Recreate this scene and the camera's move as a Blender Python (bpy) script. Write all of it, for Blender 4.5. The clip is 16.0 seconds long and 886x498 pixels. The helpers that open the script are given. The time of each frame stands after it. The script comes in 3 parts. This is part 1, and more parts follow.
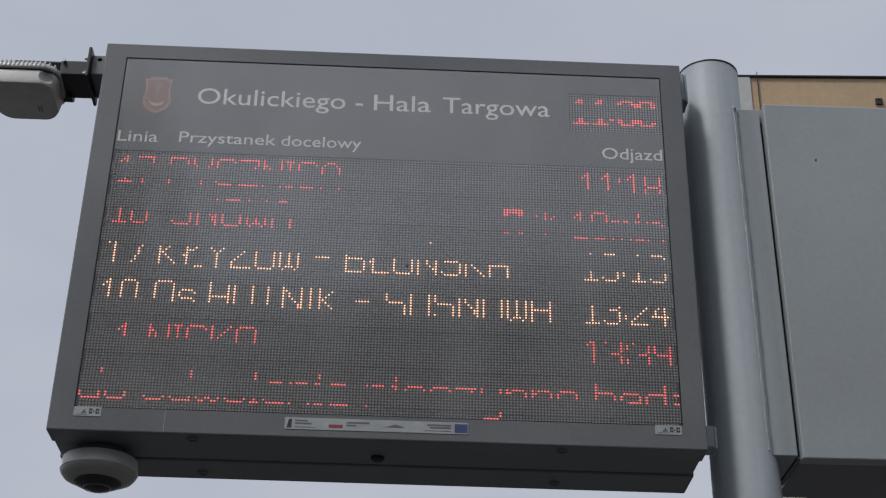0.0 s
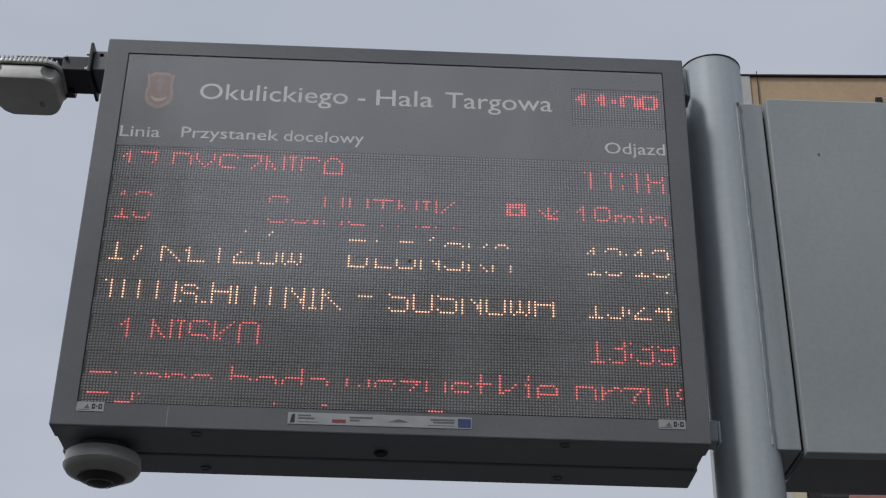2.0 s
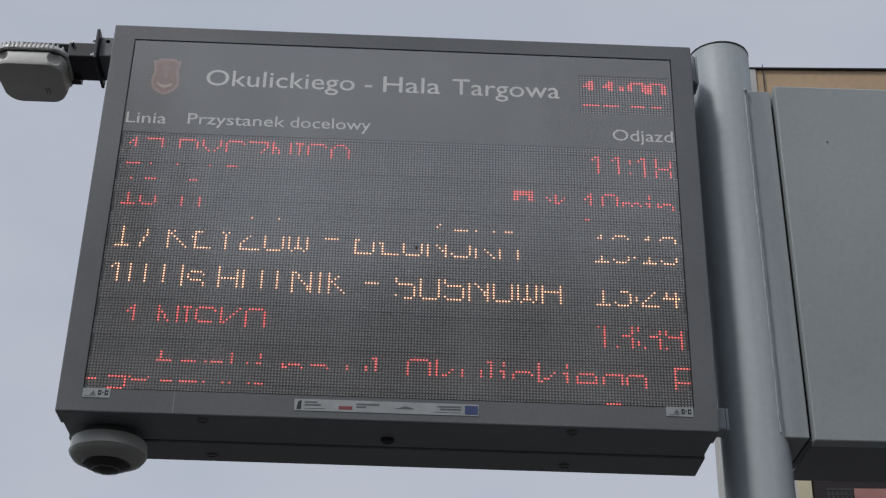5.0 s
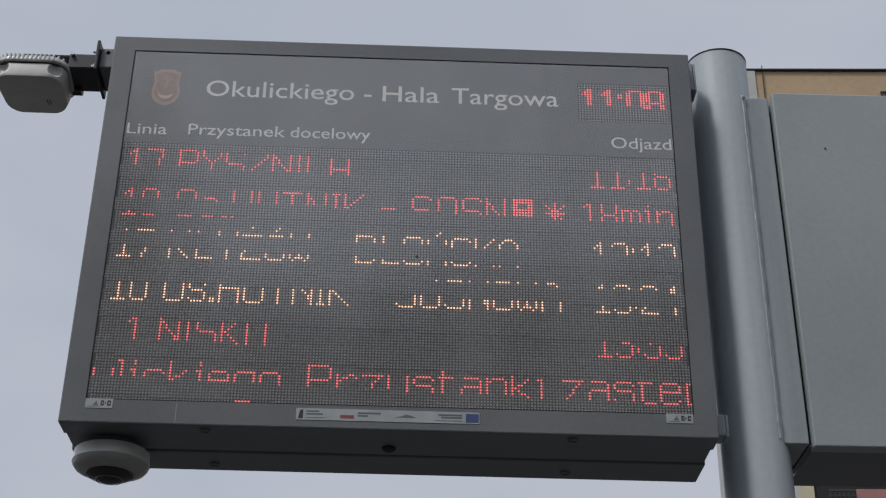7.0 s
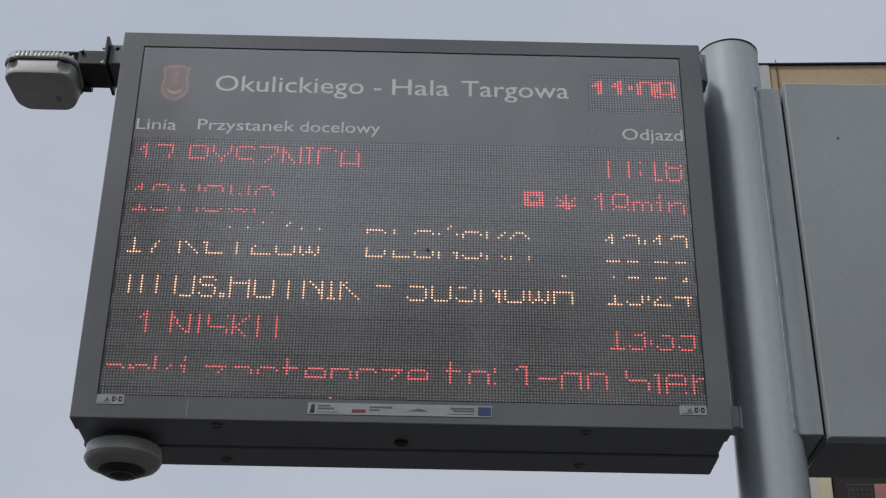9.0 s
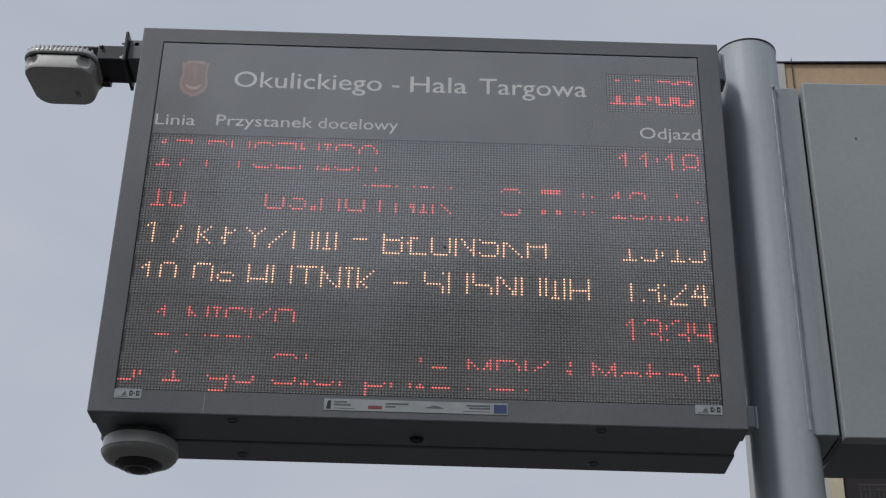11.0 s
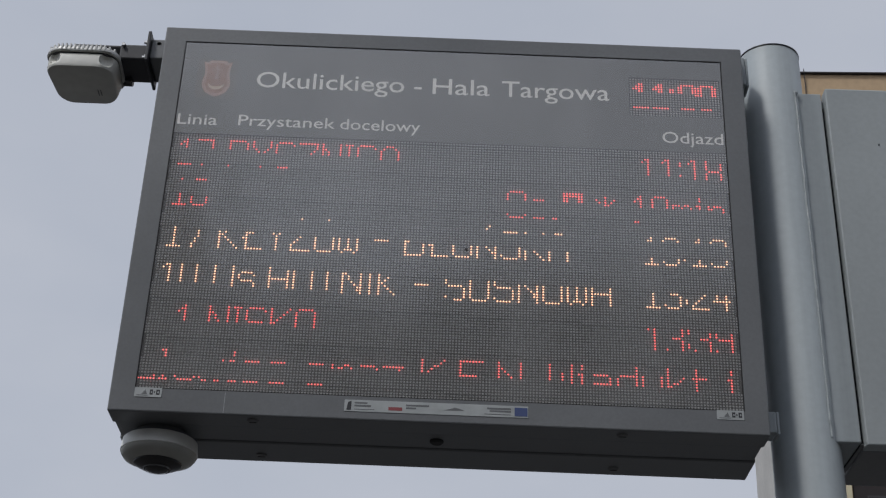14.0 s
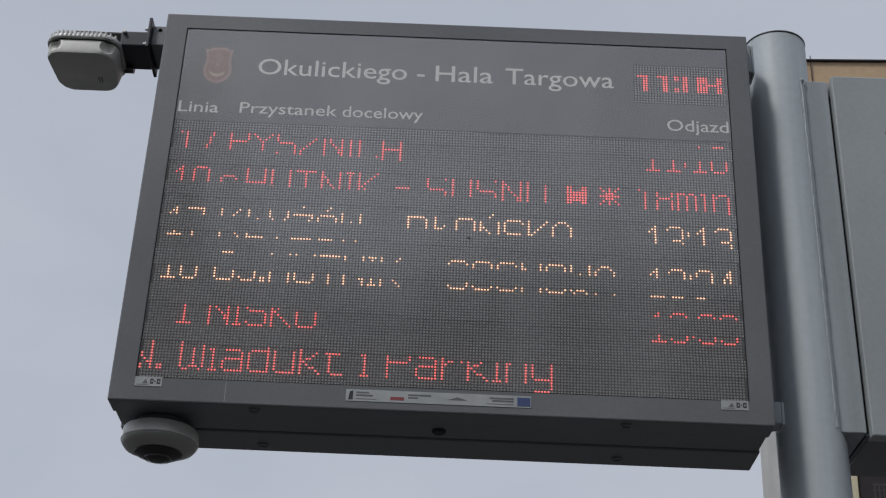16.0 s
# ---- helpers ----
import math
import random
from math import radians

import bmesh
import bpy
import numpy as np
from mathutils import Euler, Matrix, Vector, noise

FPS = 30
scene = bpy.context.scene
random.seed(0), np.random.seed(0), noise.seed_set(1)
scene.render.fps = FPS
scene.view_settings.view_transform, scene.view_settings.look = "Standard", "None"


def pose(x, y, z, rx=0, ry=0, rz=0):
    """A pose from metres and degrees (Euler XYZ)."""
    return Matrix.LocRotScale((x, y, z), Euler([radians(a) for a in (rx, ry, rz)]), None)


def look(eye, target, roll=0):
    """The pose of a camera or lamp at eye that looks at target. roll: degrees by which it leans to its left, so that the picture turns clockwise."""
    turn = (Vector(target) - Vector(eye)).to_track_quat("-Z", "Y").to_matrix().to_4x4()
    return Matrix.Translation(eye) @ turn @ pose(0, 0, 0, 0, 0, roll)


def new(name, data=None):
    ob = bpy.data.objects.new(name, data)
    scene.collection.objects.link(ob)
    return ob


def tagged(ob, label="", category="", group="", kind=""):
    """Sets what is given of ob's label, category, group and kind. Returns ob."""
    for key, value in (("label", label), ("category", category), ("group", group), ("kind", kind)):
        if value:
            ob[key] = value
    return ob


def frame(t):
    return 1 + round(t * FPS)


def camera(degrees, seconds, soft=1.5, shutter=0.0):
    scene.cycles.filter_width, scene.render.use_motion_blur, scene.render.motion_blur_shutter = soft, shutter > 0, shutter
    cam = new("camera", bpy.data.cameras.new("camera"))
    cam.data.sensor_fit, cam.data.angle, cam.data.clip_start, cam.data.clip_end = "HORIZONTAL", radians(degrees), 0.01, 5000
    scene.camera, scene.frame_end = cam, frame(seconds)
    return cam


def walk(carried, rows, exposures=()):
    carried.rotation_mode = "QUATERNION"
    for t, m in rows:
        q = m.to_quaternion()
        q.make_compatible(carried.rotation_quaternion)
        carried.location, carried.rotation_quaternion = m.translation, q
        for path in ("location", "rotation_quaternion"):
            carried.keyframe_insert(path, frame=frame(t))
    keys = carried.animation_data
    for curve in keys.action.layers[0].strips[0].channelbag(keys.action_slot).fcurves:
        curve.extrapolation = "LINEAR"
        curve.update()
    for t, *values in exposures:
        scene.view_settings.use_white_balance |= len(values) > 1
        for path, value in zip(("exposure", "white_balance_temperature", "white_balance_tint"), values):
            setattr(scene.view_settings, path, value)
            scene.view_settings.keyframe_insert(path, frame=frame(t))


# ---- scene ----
# ---- camera ----
cam = camera(33.6, 16.0, soft=1.2)
PATH = [
    (0, (0.6517, -2.5861, 1.7280), (0.7076, -0.8390, 2.6998), 1.15),
    (0.5, (0.6440, -2.5781, 1.7234), (0.7013, -0.8335, 2.6997), 1.11),
    (1, (0.6473, -2.5729, 1.7217), (0.7029, -0.8286, 2.6985), 1.09),
    (1.5, (0.6466, -2.5673, 1.7176), (0.7027, -0.8231, 2.6946), 1.01),
    (2, (0.6458, -2.5774, 1.7202), (0.7021, -0.8304, 2.6923), 1.06),
    (2.5, (0.6447, -2.5755, 1.7189), (0.6946, -0.8279, 2.6903), 1.12),
    (3, (0.6355, -2.5707, 1.7180), (0.6850, -0.8217, 2.6867), 1.21),
    (3.5, (0.6392, -2.5664, 1.7208), (0.6838, -0.8142, 2.6841), 1.34),
    (4, (0.6403, -2.5579, 1.7130), (0.6867, -0.8064, 2.6775), 1.37),
    (6.5, (0.6455, -2.5773, 1.7151), (0.6983, -0.8256, 2.6788), 1.03),
    (7, (0.6430, -2.5803, 1.7170), (0.6918, -0.8305, 2.6844), 0.90),
    (7.5, (0.6460, -2.5769, 1.7181), (0.6885, -0.8288, 2.6887), 0.81),
    (8, (0.6477, -2.5759, 1.7201), (0.6863, -0.8260, 2.6877), 0.79),
    (8.5, (0.6523, -2.5642, 1.7105), (0.6835, -0.8159, 2.6812), 0.73),
    (9, (0.6516, -2.5663, 1.7142), (0.6801, -0.8145, 2.6789), 0.75),
    (11.5, (0.6353, -2.5723, 1.7139), (0.6462, -0.8175, 2.6734), 1.66),
    (12, (0.6244, -2.5702, 1.7112), (0.6362, -0.8172, 2.6738), 1.80),
    (12.5, (0.6246, -2.5650, 1.7099), (0.6304, -0.8115, 2.6717), 1.99),
    (13, (0.6178, -2.5662, 1.7122), (0.6235, -0.8131, 2.6747), 2.10),
    (13.5, (0.6178, -2.5618, 1.7079), (0.6192, -0.8123, 2.6770), 2.19),
    (14, (0.6192, -2.5611, 1.7072), (0.6174, -0.8109, 2.6751), 2.28),
    (14.5, (0.6208, -2.5591, 1.7100), (0.6194, -0.8064, 2.6734), 2.37),
    (15, (0.6253, -2.5624, 1.7109), (0.6237, -0.8071, 2.6696), 2.40),
    (15.5, (0.6233, -2.5380, 1.7248), (0.6209, -0.7807, 2.6799), 2.45),
    (16, (0.6246, -2.5439, 1.7198), (0.6161, -0.7853, 2.6723), 2.45),
]
walk(cam, [(t, look(eye, target, roll)) for t, eye, target, roll in PATH])

# ---- sky and light ----
def sky_world():
    """Bright overcast sky: a clear-sky base under a thin, uneven grey cloud sheet."""
    w = bpy.data.worlds.new("overcast_sky")
    scene.world = w
    w.use_nodes = True
    nt = w.node_tree
    nt.nodes.clear()
    out, bg = nt.nodes.new("ShaderNodeOutputWorld"), nt.nodes.new("ShaderNodeBackground")
    sky = nt.nodes.new("ShaderNodeTexSky")
    sky.sky_type, sky.sun_disc = "NISHITA", False
    sky.sun_elevation, sky.sun_rotation = radians(56), radians(225)
    dim = nt.nodes.new("ShaderNodeVectorMath")
    dim.operation = "SCALE"
    dim.inputs["Scale"].default_value = 0.07
    geo = nt.nodes.new("ShaderNodeTexCoord")
    stretch = nt.nodes.new("ShaderNodeMapping")
    stretch.inputs["Scale"].default_value = (1.0, 1.0, 2.2)
    cloud = nt.nodes.new("ShaderNodeTexNoise")
    cloud.inputs["Scale"].default_value, cloud.inputs["Detail"].default_value = 2.6, 5.0
    cloud.inputs["Roughness"].default_value = 0.5
    ramp = nt.nodes.new("ShaderNodeValToRGB")
    ramp.color_ramp.elements[0].position, ramp.color_ramp.elements[0].color = 0.3, (0.45, 0.49, 0.575, 1)
    ramp.color_ramp.elements[1].position, ramp.color_ramp.elements[1].color = 0.72, (0.55, 0.575, 0.64, 1)
    mix = nt.nodes.new("ShaderNodeMixRGB")
    mix.inputs["Fac"].default_value = 0.88
    L = nt.links.new
    L(geo.outputs["Generated"], stretch.inputs["Vector"])
    L(stretch.outputs["Vector"], cloud.inputs["Vector"])
    L(cloud.outputs["Fac"], ramp.inputs["Fac"])
    L(sky.outputs["Color"], dim.inputs[0])
    L(dim.outputs["Vector"], mix.inputs["Color1"])
    L(ramp.outputs["Color"], mix.inputs["Color2"])
    # the cloud sheet is brightest round the veiled sun
    toward = nt.nodes.new("ShaderNodeVectorMath")
    toward.operation = "DOT_PRODUCT"
    toward.inputs[1].default_value = Vector((-10.6, -10.0, 20.0)).normalized()
    clip = nt.nodes.new("ShaderNodeMath")
    clip.operation, clip.inputs[1].default_value = "MAXIMUM", 0.0
    fall = nt.nodes.new("ShaderNodeMath")
    fall.operation, fall.inputs[1].default_value = "POWER", 5.0
    gain = nt.nodes.new("ShaderNodeMath")
    gain.operation, gain.inputs[1].default_value, gain.inputs[2].default_value = "MULTIPLY_ADD", 1.1, 1.0
    veil = nt.nodes.new("ShaderNodeVectorMath")
    veil.operation = "SCALE"
    L(geo.outputs["Generated"], toward.inputs[0])
    L(toward.outputs["Value"], clip.inputs[0])
    L(clip.outputs[0], fall.inputs[0])
    L(fall.outputs[0], gain.inputs[0])
    L(mix.outputs["Color"], veil.inputs[0])
    L(gain.outputs[0], veil.inputs["Scale"])
    L(veil.outputs["Vector"], bg.inputs["Color"])
    bg.inputs["Strength"].default_value = 1.0
    L(bg.outputs["Background"], out.inputs["Surface"])


sky_world()
sun_lamp = bpy.data.lights.new("sun", "SUN")
sun_lamp.energy, sun_lamp.angle, sun_lamp.color = 1.6, radians(10), (1.0, 0.985, 0.965)
sun = new("sun", sun_lamp)
sun.matrix_world = look((-10, -10, 23), (0.6, 0, 3))
scene.view_settings.exposure = 0.0


# ---- materials ----
def material(name, colour, rough=0.5, metal=0.0, vary=0.08, scale=30.0, bump=0.0, bump_scale=200.0, stain=0.0, stain_scale=3.0,
             emit=0.0, spec=0.5, jitter=0.0, upright=1.0):
    """Painted or raw surface with grain, slow stains, fine relief and, with jitter, a shade of its own for each piece.
    upright below 1 draws the stains out into upright streaks, as for the pole's painted light bands."""
    m = bpy.data.materials.new(name)
    m.use_nodes = True
    nt = m.node_tree
    L = nt.links.new
    p = nt.nodes["Principled BSDF"]
    p.inputs["Roughness"].default_value, p.inputs["Metallic"].default_value = rough, metal
    p.inputs["Specular IOR Level"].default_value = spec
    tc = nt.nodes.new("ShaderNodeTexCoord")

    def noise_tex(sc, detail=4.0):
        n = nt.nodes.new("ShaderNodeTexNoise")
        n.inputs["Scale"].default_value, n.inputs["Detail"].default_value = sc, detail
        L(tc.outputs["Object"], n.inputs["Vector"])
        return n

    grain = noise_tex(scale)
    hsv = nt.nodes.new("ShaderNodeHueSaturation")
    hsv.inputs["Color"].default_value = (*colour, 1)
    ma = nt.nodes.new("ShaderNodeMapRange")
    ma.inputs["From Min"].default_value, ma.inputs["From Max"].default_value = 0.3, 0.7
    ma.inputs["To Min"].default_value, ma.inputs["To Max"].default_value = 1 - vary, 1 + vary
    L(grain.outputs["Fac"], ma.inputs["Value"])
    value = ma.outputs["Result"]
    if stain:
        big = noise_tex(stain_scale, 6.0)
        if upright != 1.0:
            streak = nt.nodes.new("ShaderNodeMapping")
            streak.inputs["Scale"].default_value = (1.0, 1.0, upright)
            L(tc.outputs["Object"], streak.inputs["Vector"])
            L(streak.outputs["Vector"], big.inputs["Vector"])
        mb = nt.nodes.new("ShaderNodeMapRange")
        mb.inputs["From Min"].default_value, mb.inputs["From Max"].default_value = 0.35, 0.65
        mb.inputs["To Min"].default_value, mb.inputs["To Max"].default_value = 1 - stain, 1 + stain * 0.5
        L(big.outputs["Fac"], mb.inputs["Value"])
        mu = nt.nodes.new("ShaderNodeMath")
        mu.operation = "MULTIPLY"
        L(value, mu.inputs[0])
        L(mb.outputs["Result"], mu.inputs[1])
        value = mu.outputs[0]
        mr = nt.nodes.new("ShaderNodeMapRange")
        mr.inputs["To Min"].default_value, mr.inputs["To Max"].default_value = max(0.02, rough - 0.12), min(1, rough + 0.12)
        L(big.outputs["Fac"], mr.inputs["Value"])
        L(mr.outputs["Result"], p.inputs["Roughness"])
    if jitter:
        oi = nt.nodes.new("ShaderNodeObjectInfo")
        mj = nt.nodes.new("ShaderNodeMapRange")
        mj.inputs["To Min"].default_value, mj.inputs["To Max"].default_value = 1 - jitter, 1 + jitter
        L(oi.outputs["Random"], mj.inputs["Value"])
        mk = nt.nodes.new("ShaderNodeMath")
        mk.operation = "MULTIPLY"
        L(value, mk.inputs[0])
        L(mj.outputs["Result"], mk.inputs[1])
        value = mk.outputs[0]
    L(value, hsv.inputs["Value"])
    L(hsv.outputs["Color"], p.inputs["Base Color"])
    if bump:
        b = nt.nodes.new("ShaderNodeBump")
        b.inputs["Strength"].default_value, b.inputs["Distance"].default_value = bump, 0.002
        fine = noise_tex(bump_scale, 3.0)
        L(fine.outputs["Fac"], b.inputs["Height"])
        L(b.outputs["Normal"], p.inputs["Normal"])
    if emit:
        p.inputs["Emission Color"].default_value = (*colour, 1)
        p.inputs["Emission Strength"].default_value = emit
    return m


def pane_material(name):
    """Clear polycarbonate sheet: passes light straight on, mirrors a little of the sky, slightly wavy, with a dusty
    haze that also stands in for reflected glow.
    """
    m = bpy.data.materials.new(name)
    m.use_nodes = True
    nt = m.node_tree
    nt.nodes.clear()
    L = nt.links.new
    out = nt.nodes.new("ShaderNodeOutputMaterial")
    clear, gloss, dust_haze = (nt.nodes.new("ShaderNodeBsdf" + k) for k in ("Transparent", "Glossy", "Diffuse"))
    gloss.inputs["Roughness"].default_value = 0.13
    # Pale diffuse haze mixed in to lift the panel, partly in place of reflected glow.
    dust_haze.inputs["Color"].default_value = (0.58, 0.585, 0.59, 1)
    clear.inputs["Color"].default_value = (0.98, 0.98, 0.98, 1)
    fres = nt.nodes.new("ShaderNodeFresnel")
    fres.inputs["IOR"].default_value = 2.25      # both faces of the sheet and the film behind it
    tc = nt.nodes.new("ShaderNodeTexCoord")
    mp = nt.nodes.new("ShaderNodeMapping")
    mp.inputs["Scale"].default_value = (3.2, 1.0, 1.2)
    wave = nt.nodes.new("ShaderNodeTexNoise")
    wave.inputs["Scale"].default_value, wave.inputs["Detail"].default_value = 1.4, 2.0
    bump = nt.nodes.new("ShaderNodeBump")
    bump.inputs["Strength"].default_value, bump.inputs["Distance"].default_value = 0.25, 0.01
    smear = nt.nodes.new("ShaderNodeTexNoise")
    smear.inputs["Scale"].default_value, smear.inputs["Detail"].default_value = 1.7, 7.0
    ramp = nt.nodes.new("ShaderNodeMapRange")
    ramp.inputs["From Min"].default_value, ramp.inputs["From Max"].default_value = 0.42, 0.72
    ramp.inputs["To Min"].default_value, ramp.inputs["To Max"].default_value = 0.14, 0.24
    one, two = nt.nodes.new("ShaderNodeMixShader"), nt.nodes.new("ShaderNodeMixShader")
    L(tc.outputs["Object"], mp.inputs["Vector"])
    L(mp.outputs["Vector"], wave.inputs["Vector"])
    L(mp.outputs["Vector"], smear.inputs["Vector"])
    L(wave.outputs["Fac"], bump.inputs["Height"])
    L(bump.outputs["Normal"], gloss.inputs["Normal"])
    L(smear.outputs["Fac"], ramp.inputs["Value"])
    L(ramp.outputs["Result"], one.inputs["Fac"])
    L(clear.outputs[0], one.inputs[1])
    L(dust_haze.outputs[0], one.inputs[2])
    L(fres.outputs[0], two.inputs["Fac"])
    L(one.outputs[0], two.inputs[1])
    L(gloss.outputs[0], two.inputs[2])
    L(two.outputs[0], out.inputs["Surface"])
    return m


M_CASE = material("grey_powder_coat", (0.168, 0.174, 0.180), 0.38, vary=0.05, scale=180, bump=0.12, bump_scale=900, stain=0.12, stain_scale=2.5)
M_BACK = material("grey_sheet_metal_paint", (0.365, 0.393, 0.40), 0.45, vary=0.04, scale=90, bump=0.06, bump_scale=500, stain=0.10, stain_scale=2.0)
# Upright streaks in the colour imitate the pole's bands of reflected light.
M_POLE = material("light_streaked_pole_paint", (0.35, 0.385, 0.40), 0.5, vary=0.04, scale=60, bump=0.05, bump_scale=300, stain=0.15, stain_scale=22.0, upright=0.03)
M_WELD = material("painted_weld", (0.355, 0.39, 0.405), 0.4, vary=0.1, scale=200, bump=0.5, bump_scale=300)
M_GASKET = material("black_rubber", (0.012, 0.012, 0.013), 0.6)
M_BOARD = material("black_led_carrier", (0.046, 0.046, 0.048), 0.6, vary=0.15, scale=40)
M_FILM = material("dark_grey_printed_film", (0.168, 0.171, 0.174), 0.35, vary=0.06, scale=20, stain=0.08)
M_LENS = material("unlit_led_resin", (0.418, 0.427, 0.430), 0.35, vary=0.2, scale=150)
M_LIT = material("lit_red_led", (1.0, 0.10, 0.10), 0.4, vary=0.1, scale=150, emit=1.0)
M_AMBER = material("lit_amber_led", (1.0, 0.36, 0.20), 0.4, vary=0.1, scale=150, emit=1.1)
M_RED_CORE = material("red_led_core", (1.0, 0.20, 0.18), 0.4, vary=0.1, scale=150, emit=1.25)
M_AMBER_CORE = material("amber_led_core", (1.0, 0.77, 0.52), 0.4, vary=0.1, scale=150, emit=1.5)
M_WHITE = material("white_print", (0.92, 0.92, 0.91), 0.5, vary=0.04)
M_STICKER = material("white_vinyl_sticker", (0.41, 0.43, 0.43), 0.4, vary=0.05, scale=60, stain=0.08, stain_scale=20)
M_INK = material("black_ink", (0.03, 0.03, 0.035), 0.5)
M_INK_GREY = material("grey_ink", (0.14, 0.145, 0.15), 0.5)
M_RED = material("red_ink", (0.27, 0.06, 0.065), 0.5)
M_BLUE = material("blue_ink", (0.05, 0.075, 0.19), 0.5)
M_CREST = material("faded_red_print", (0.50, 0.33, 0.27), 0.5, vary=0.1, scale=80)
M_CREST_PALE = material("pale_print", (0.44, 0.29, 0.235), 0.5)
M_CREST_GOLD = material("pale_gold_print", (0.66, 0.53, 0.42), 0.5)
M_HALO = material("grey_print", (0.165, 0.152, 0.147), 0.5)
M_SCREW = material("dull_dark_steel", (0.2, 0.2, 0.2), 0.45, metal=0.7)
M_AP = material("off_white_polycarbonate", (0.58, 0.575, 0.53), 0.45, vary=0.04, scale=50, stain=0.06, stain_scale=14)
M_APRIM = material("pale_aluminium_heat_sink", (0.55, 0.55, 0.53), 0.45, metal=0.2, vary=0.06)
M_BLACK = material("black_painted_steel", (0.022, 0.022, 0.026), 0.45, vary=0.1, scale=80, stain=0.15, stain_scale=20)
M_BOLT = material("zinc_bolt", (0.55, 0.55, 0.55), 0.35, metal=0.8)
M_CAMRING = material("white_camera_housing", (0.80, 0.80, 0.76), 0.4, vary=0.03, stain=0.06, stain_scale=20)
# Darker grey than the ring: shade of the down-facing side put in the colour.
M_CAM_SHADED = material("shade_grey_camera_cover", (0.40, 0.40, 0.37), 0.45, vary=0.04, stain=0.06, stain_scale=20)
M_CAMDARK = material("black_camera_trim", (0.02, 0.02, 0.021), 0.35)
M_DOME = material("smoked_camera_dome", (0.03, 0.03, 0.032), 0.08)
M_TAN = material("tan_facade_render", (0.47, 0.335, 0.205), 0.85, vary=0.05, scale=8, bump=0.2, bump_scale=60, stain=0.08, stain_scale=0.5)
M_PALE = material("white_facade_render", (0.50, 0.485, 0.455), 0.85, vary=0.05, scale=8, stain=0.1, stain_scale=0.7)
M_CREAM = material("cream_facade_render", (0.56, 0.50, 0.34), 0.85, vary=0.05, scale=8, stain=0.08, stain_scale=0.7)
M_ROOF = material("dark_roof_flashing", (0.035, 0.033, 0.035), 0.6)
# The loggia's shade is put into this near-black brown.
M_LOGGIA_SHADE = material("dark_loggia_shade", (0.022, 0.017, 0.017), 0.85, vary=0.08, scale=6)
M_RAIL = material("galvanised_railing", (0.055, 0.052, 0.052), 0.5, metal=0.4)
M_PINK = material("faded_pink_panel", (0.36, 0.17, 0.15), 0.8, vary=0.06, scale=5, stain=0.1, stain_scale=1)
M_GLASS = material("dark_window_glass", (0.02, 0.024, 0.028), 0.05)
M_CONC = material("pale_concrete", (0.40, 0.39, 0.37), 0.85, vary=0.08, scale=20, bump=0.3, bump_scale=120, stain=0.12, stain_scale=2)
M_ASPHALT = material("worn_asphalt", (0.033, 0.033, 0.034), 0.9, vary=0.2, scale=40, bump=0.5, bump_scale=150, stain=0.2, stain_scale=0.4)
M_SLAB = material("dark_paving", (0.045, 0.043, 0.041), 0.85, vary=0.12, scale=25, bump=0.3, bump_scale=100, stain=0.15, stain_scale=0.8)
M_BLOCKER = material("brown_grey_blocker", (0.24, 0.225, 0.205), 0.9, vary=0.15, scale=2, stain=0.2, stain_scale=0.2)
M_PANE = pane_material("clear_cover_sheet")


# ---- building blocks ----
def thing(name, base, label, category, group="", kind="", rz=0.0, ry=0.0):
    e = new(name)
    e.empty_display_size = 0.05
    e.matrix_world = pose(*base, 0, ry, rz)
    return tagged(e, label, category, group, kind)


def part(name, bm, mat, parent, label="", smooth=False):
    """One mesh under a thing or a part; its vertices are in the space of the thing."""
    me = bpy.data.meshes.new(name)
    if isinstance(bm, bmesh.types.BMesh):
        bmesh.ops.recalc_face_normals(bm, faces=bm.faces[:])
        bm.to_mesh(me)
        bm.free()
    else:
        me.from_pydata(*bm)
    if smooth:
        me.polygons.foreach_set("use_smooth", [True] * len(me.polygons))
        me.set_sharp_from_angle(angle=radians(40))
    me.materials.append(mat)
    ob = new(name, me)
    ob.parent = parent
    return tagged(ob, label)


def add_box(bm, x0, x1, y0, y1, z0, z1, bevel=0.0, segs=2, turn=None):
    r = bmesh.ops.create_cube(bm, size=1.0)
    vs = r["verts"]
    bmesh.ops.scale(bm, vec=(x1 - x0, y1 - y0, z1 - z0), verts=vs)
    bmesh.ops.translate(bm, vec=((x0 + x1) / 2, (y0 + y1) / 2, (z0 + z1) / 2), verts=vs)
    if bevel:
        es = list({e for v in vs for e in v.link_edges})
        got = bmesh.ops.bevel(bm, geom=es, offset=bevel, segments=segs, profile=0.5, affect="EDGES")
        vs = list({v for f in got["faces"] for v in f.verts} | {v for v in vs if v.is_valid})
    if turn is not None:
        bmesh.ops.transform(bm, matrix=turn, verts=vs)
    return bm


def box(*a, **k):
    return add_box(bmesh.new(), *a, **k)


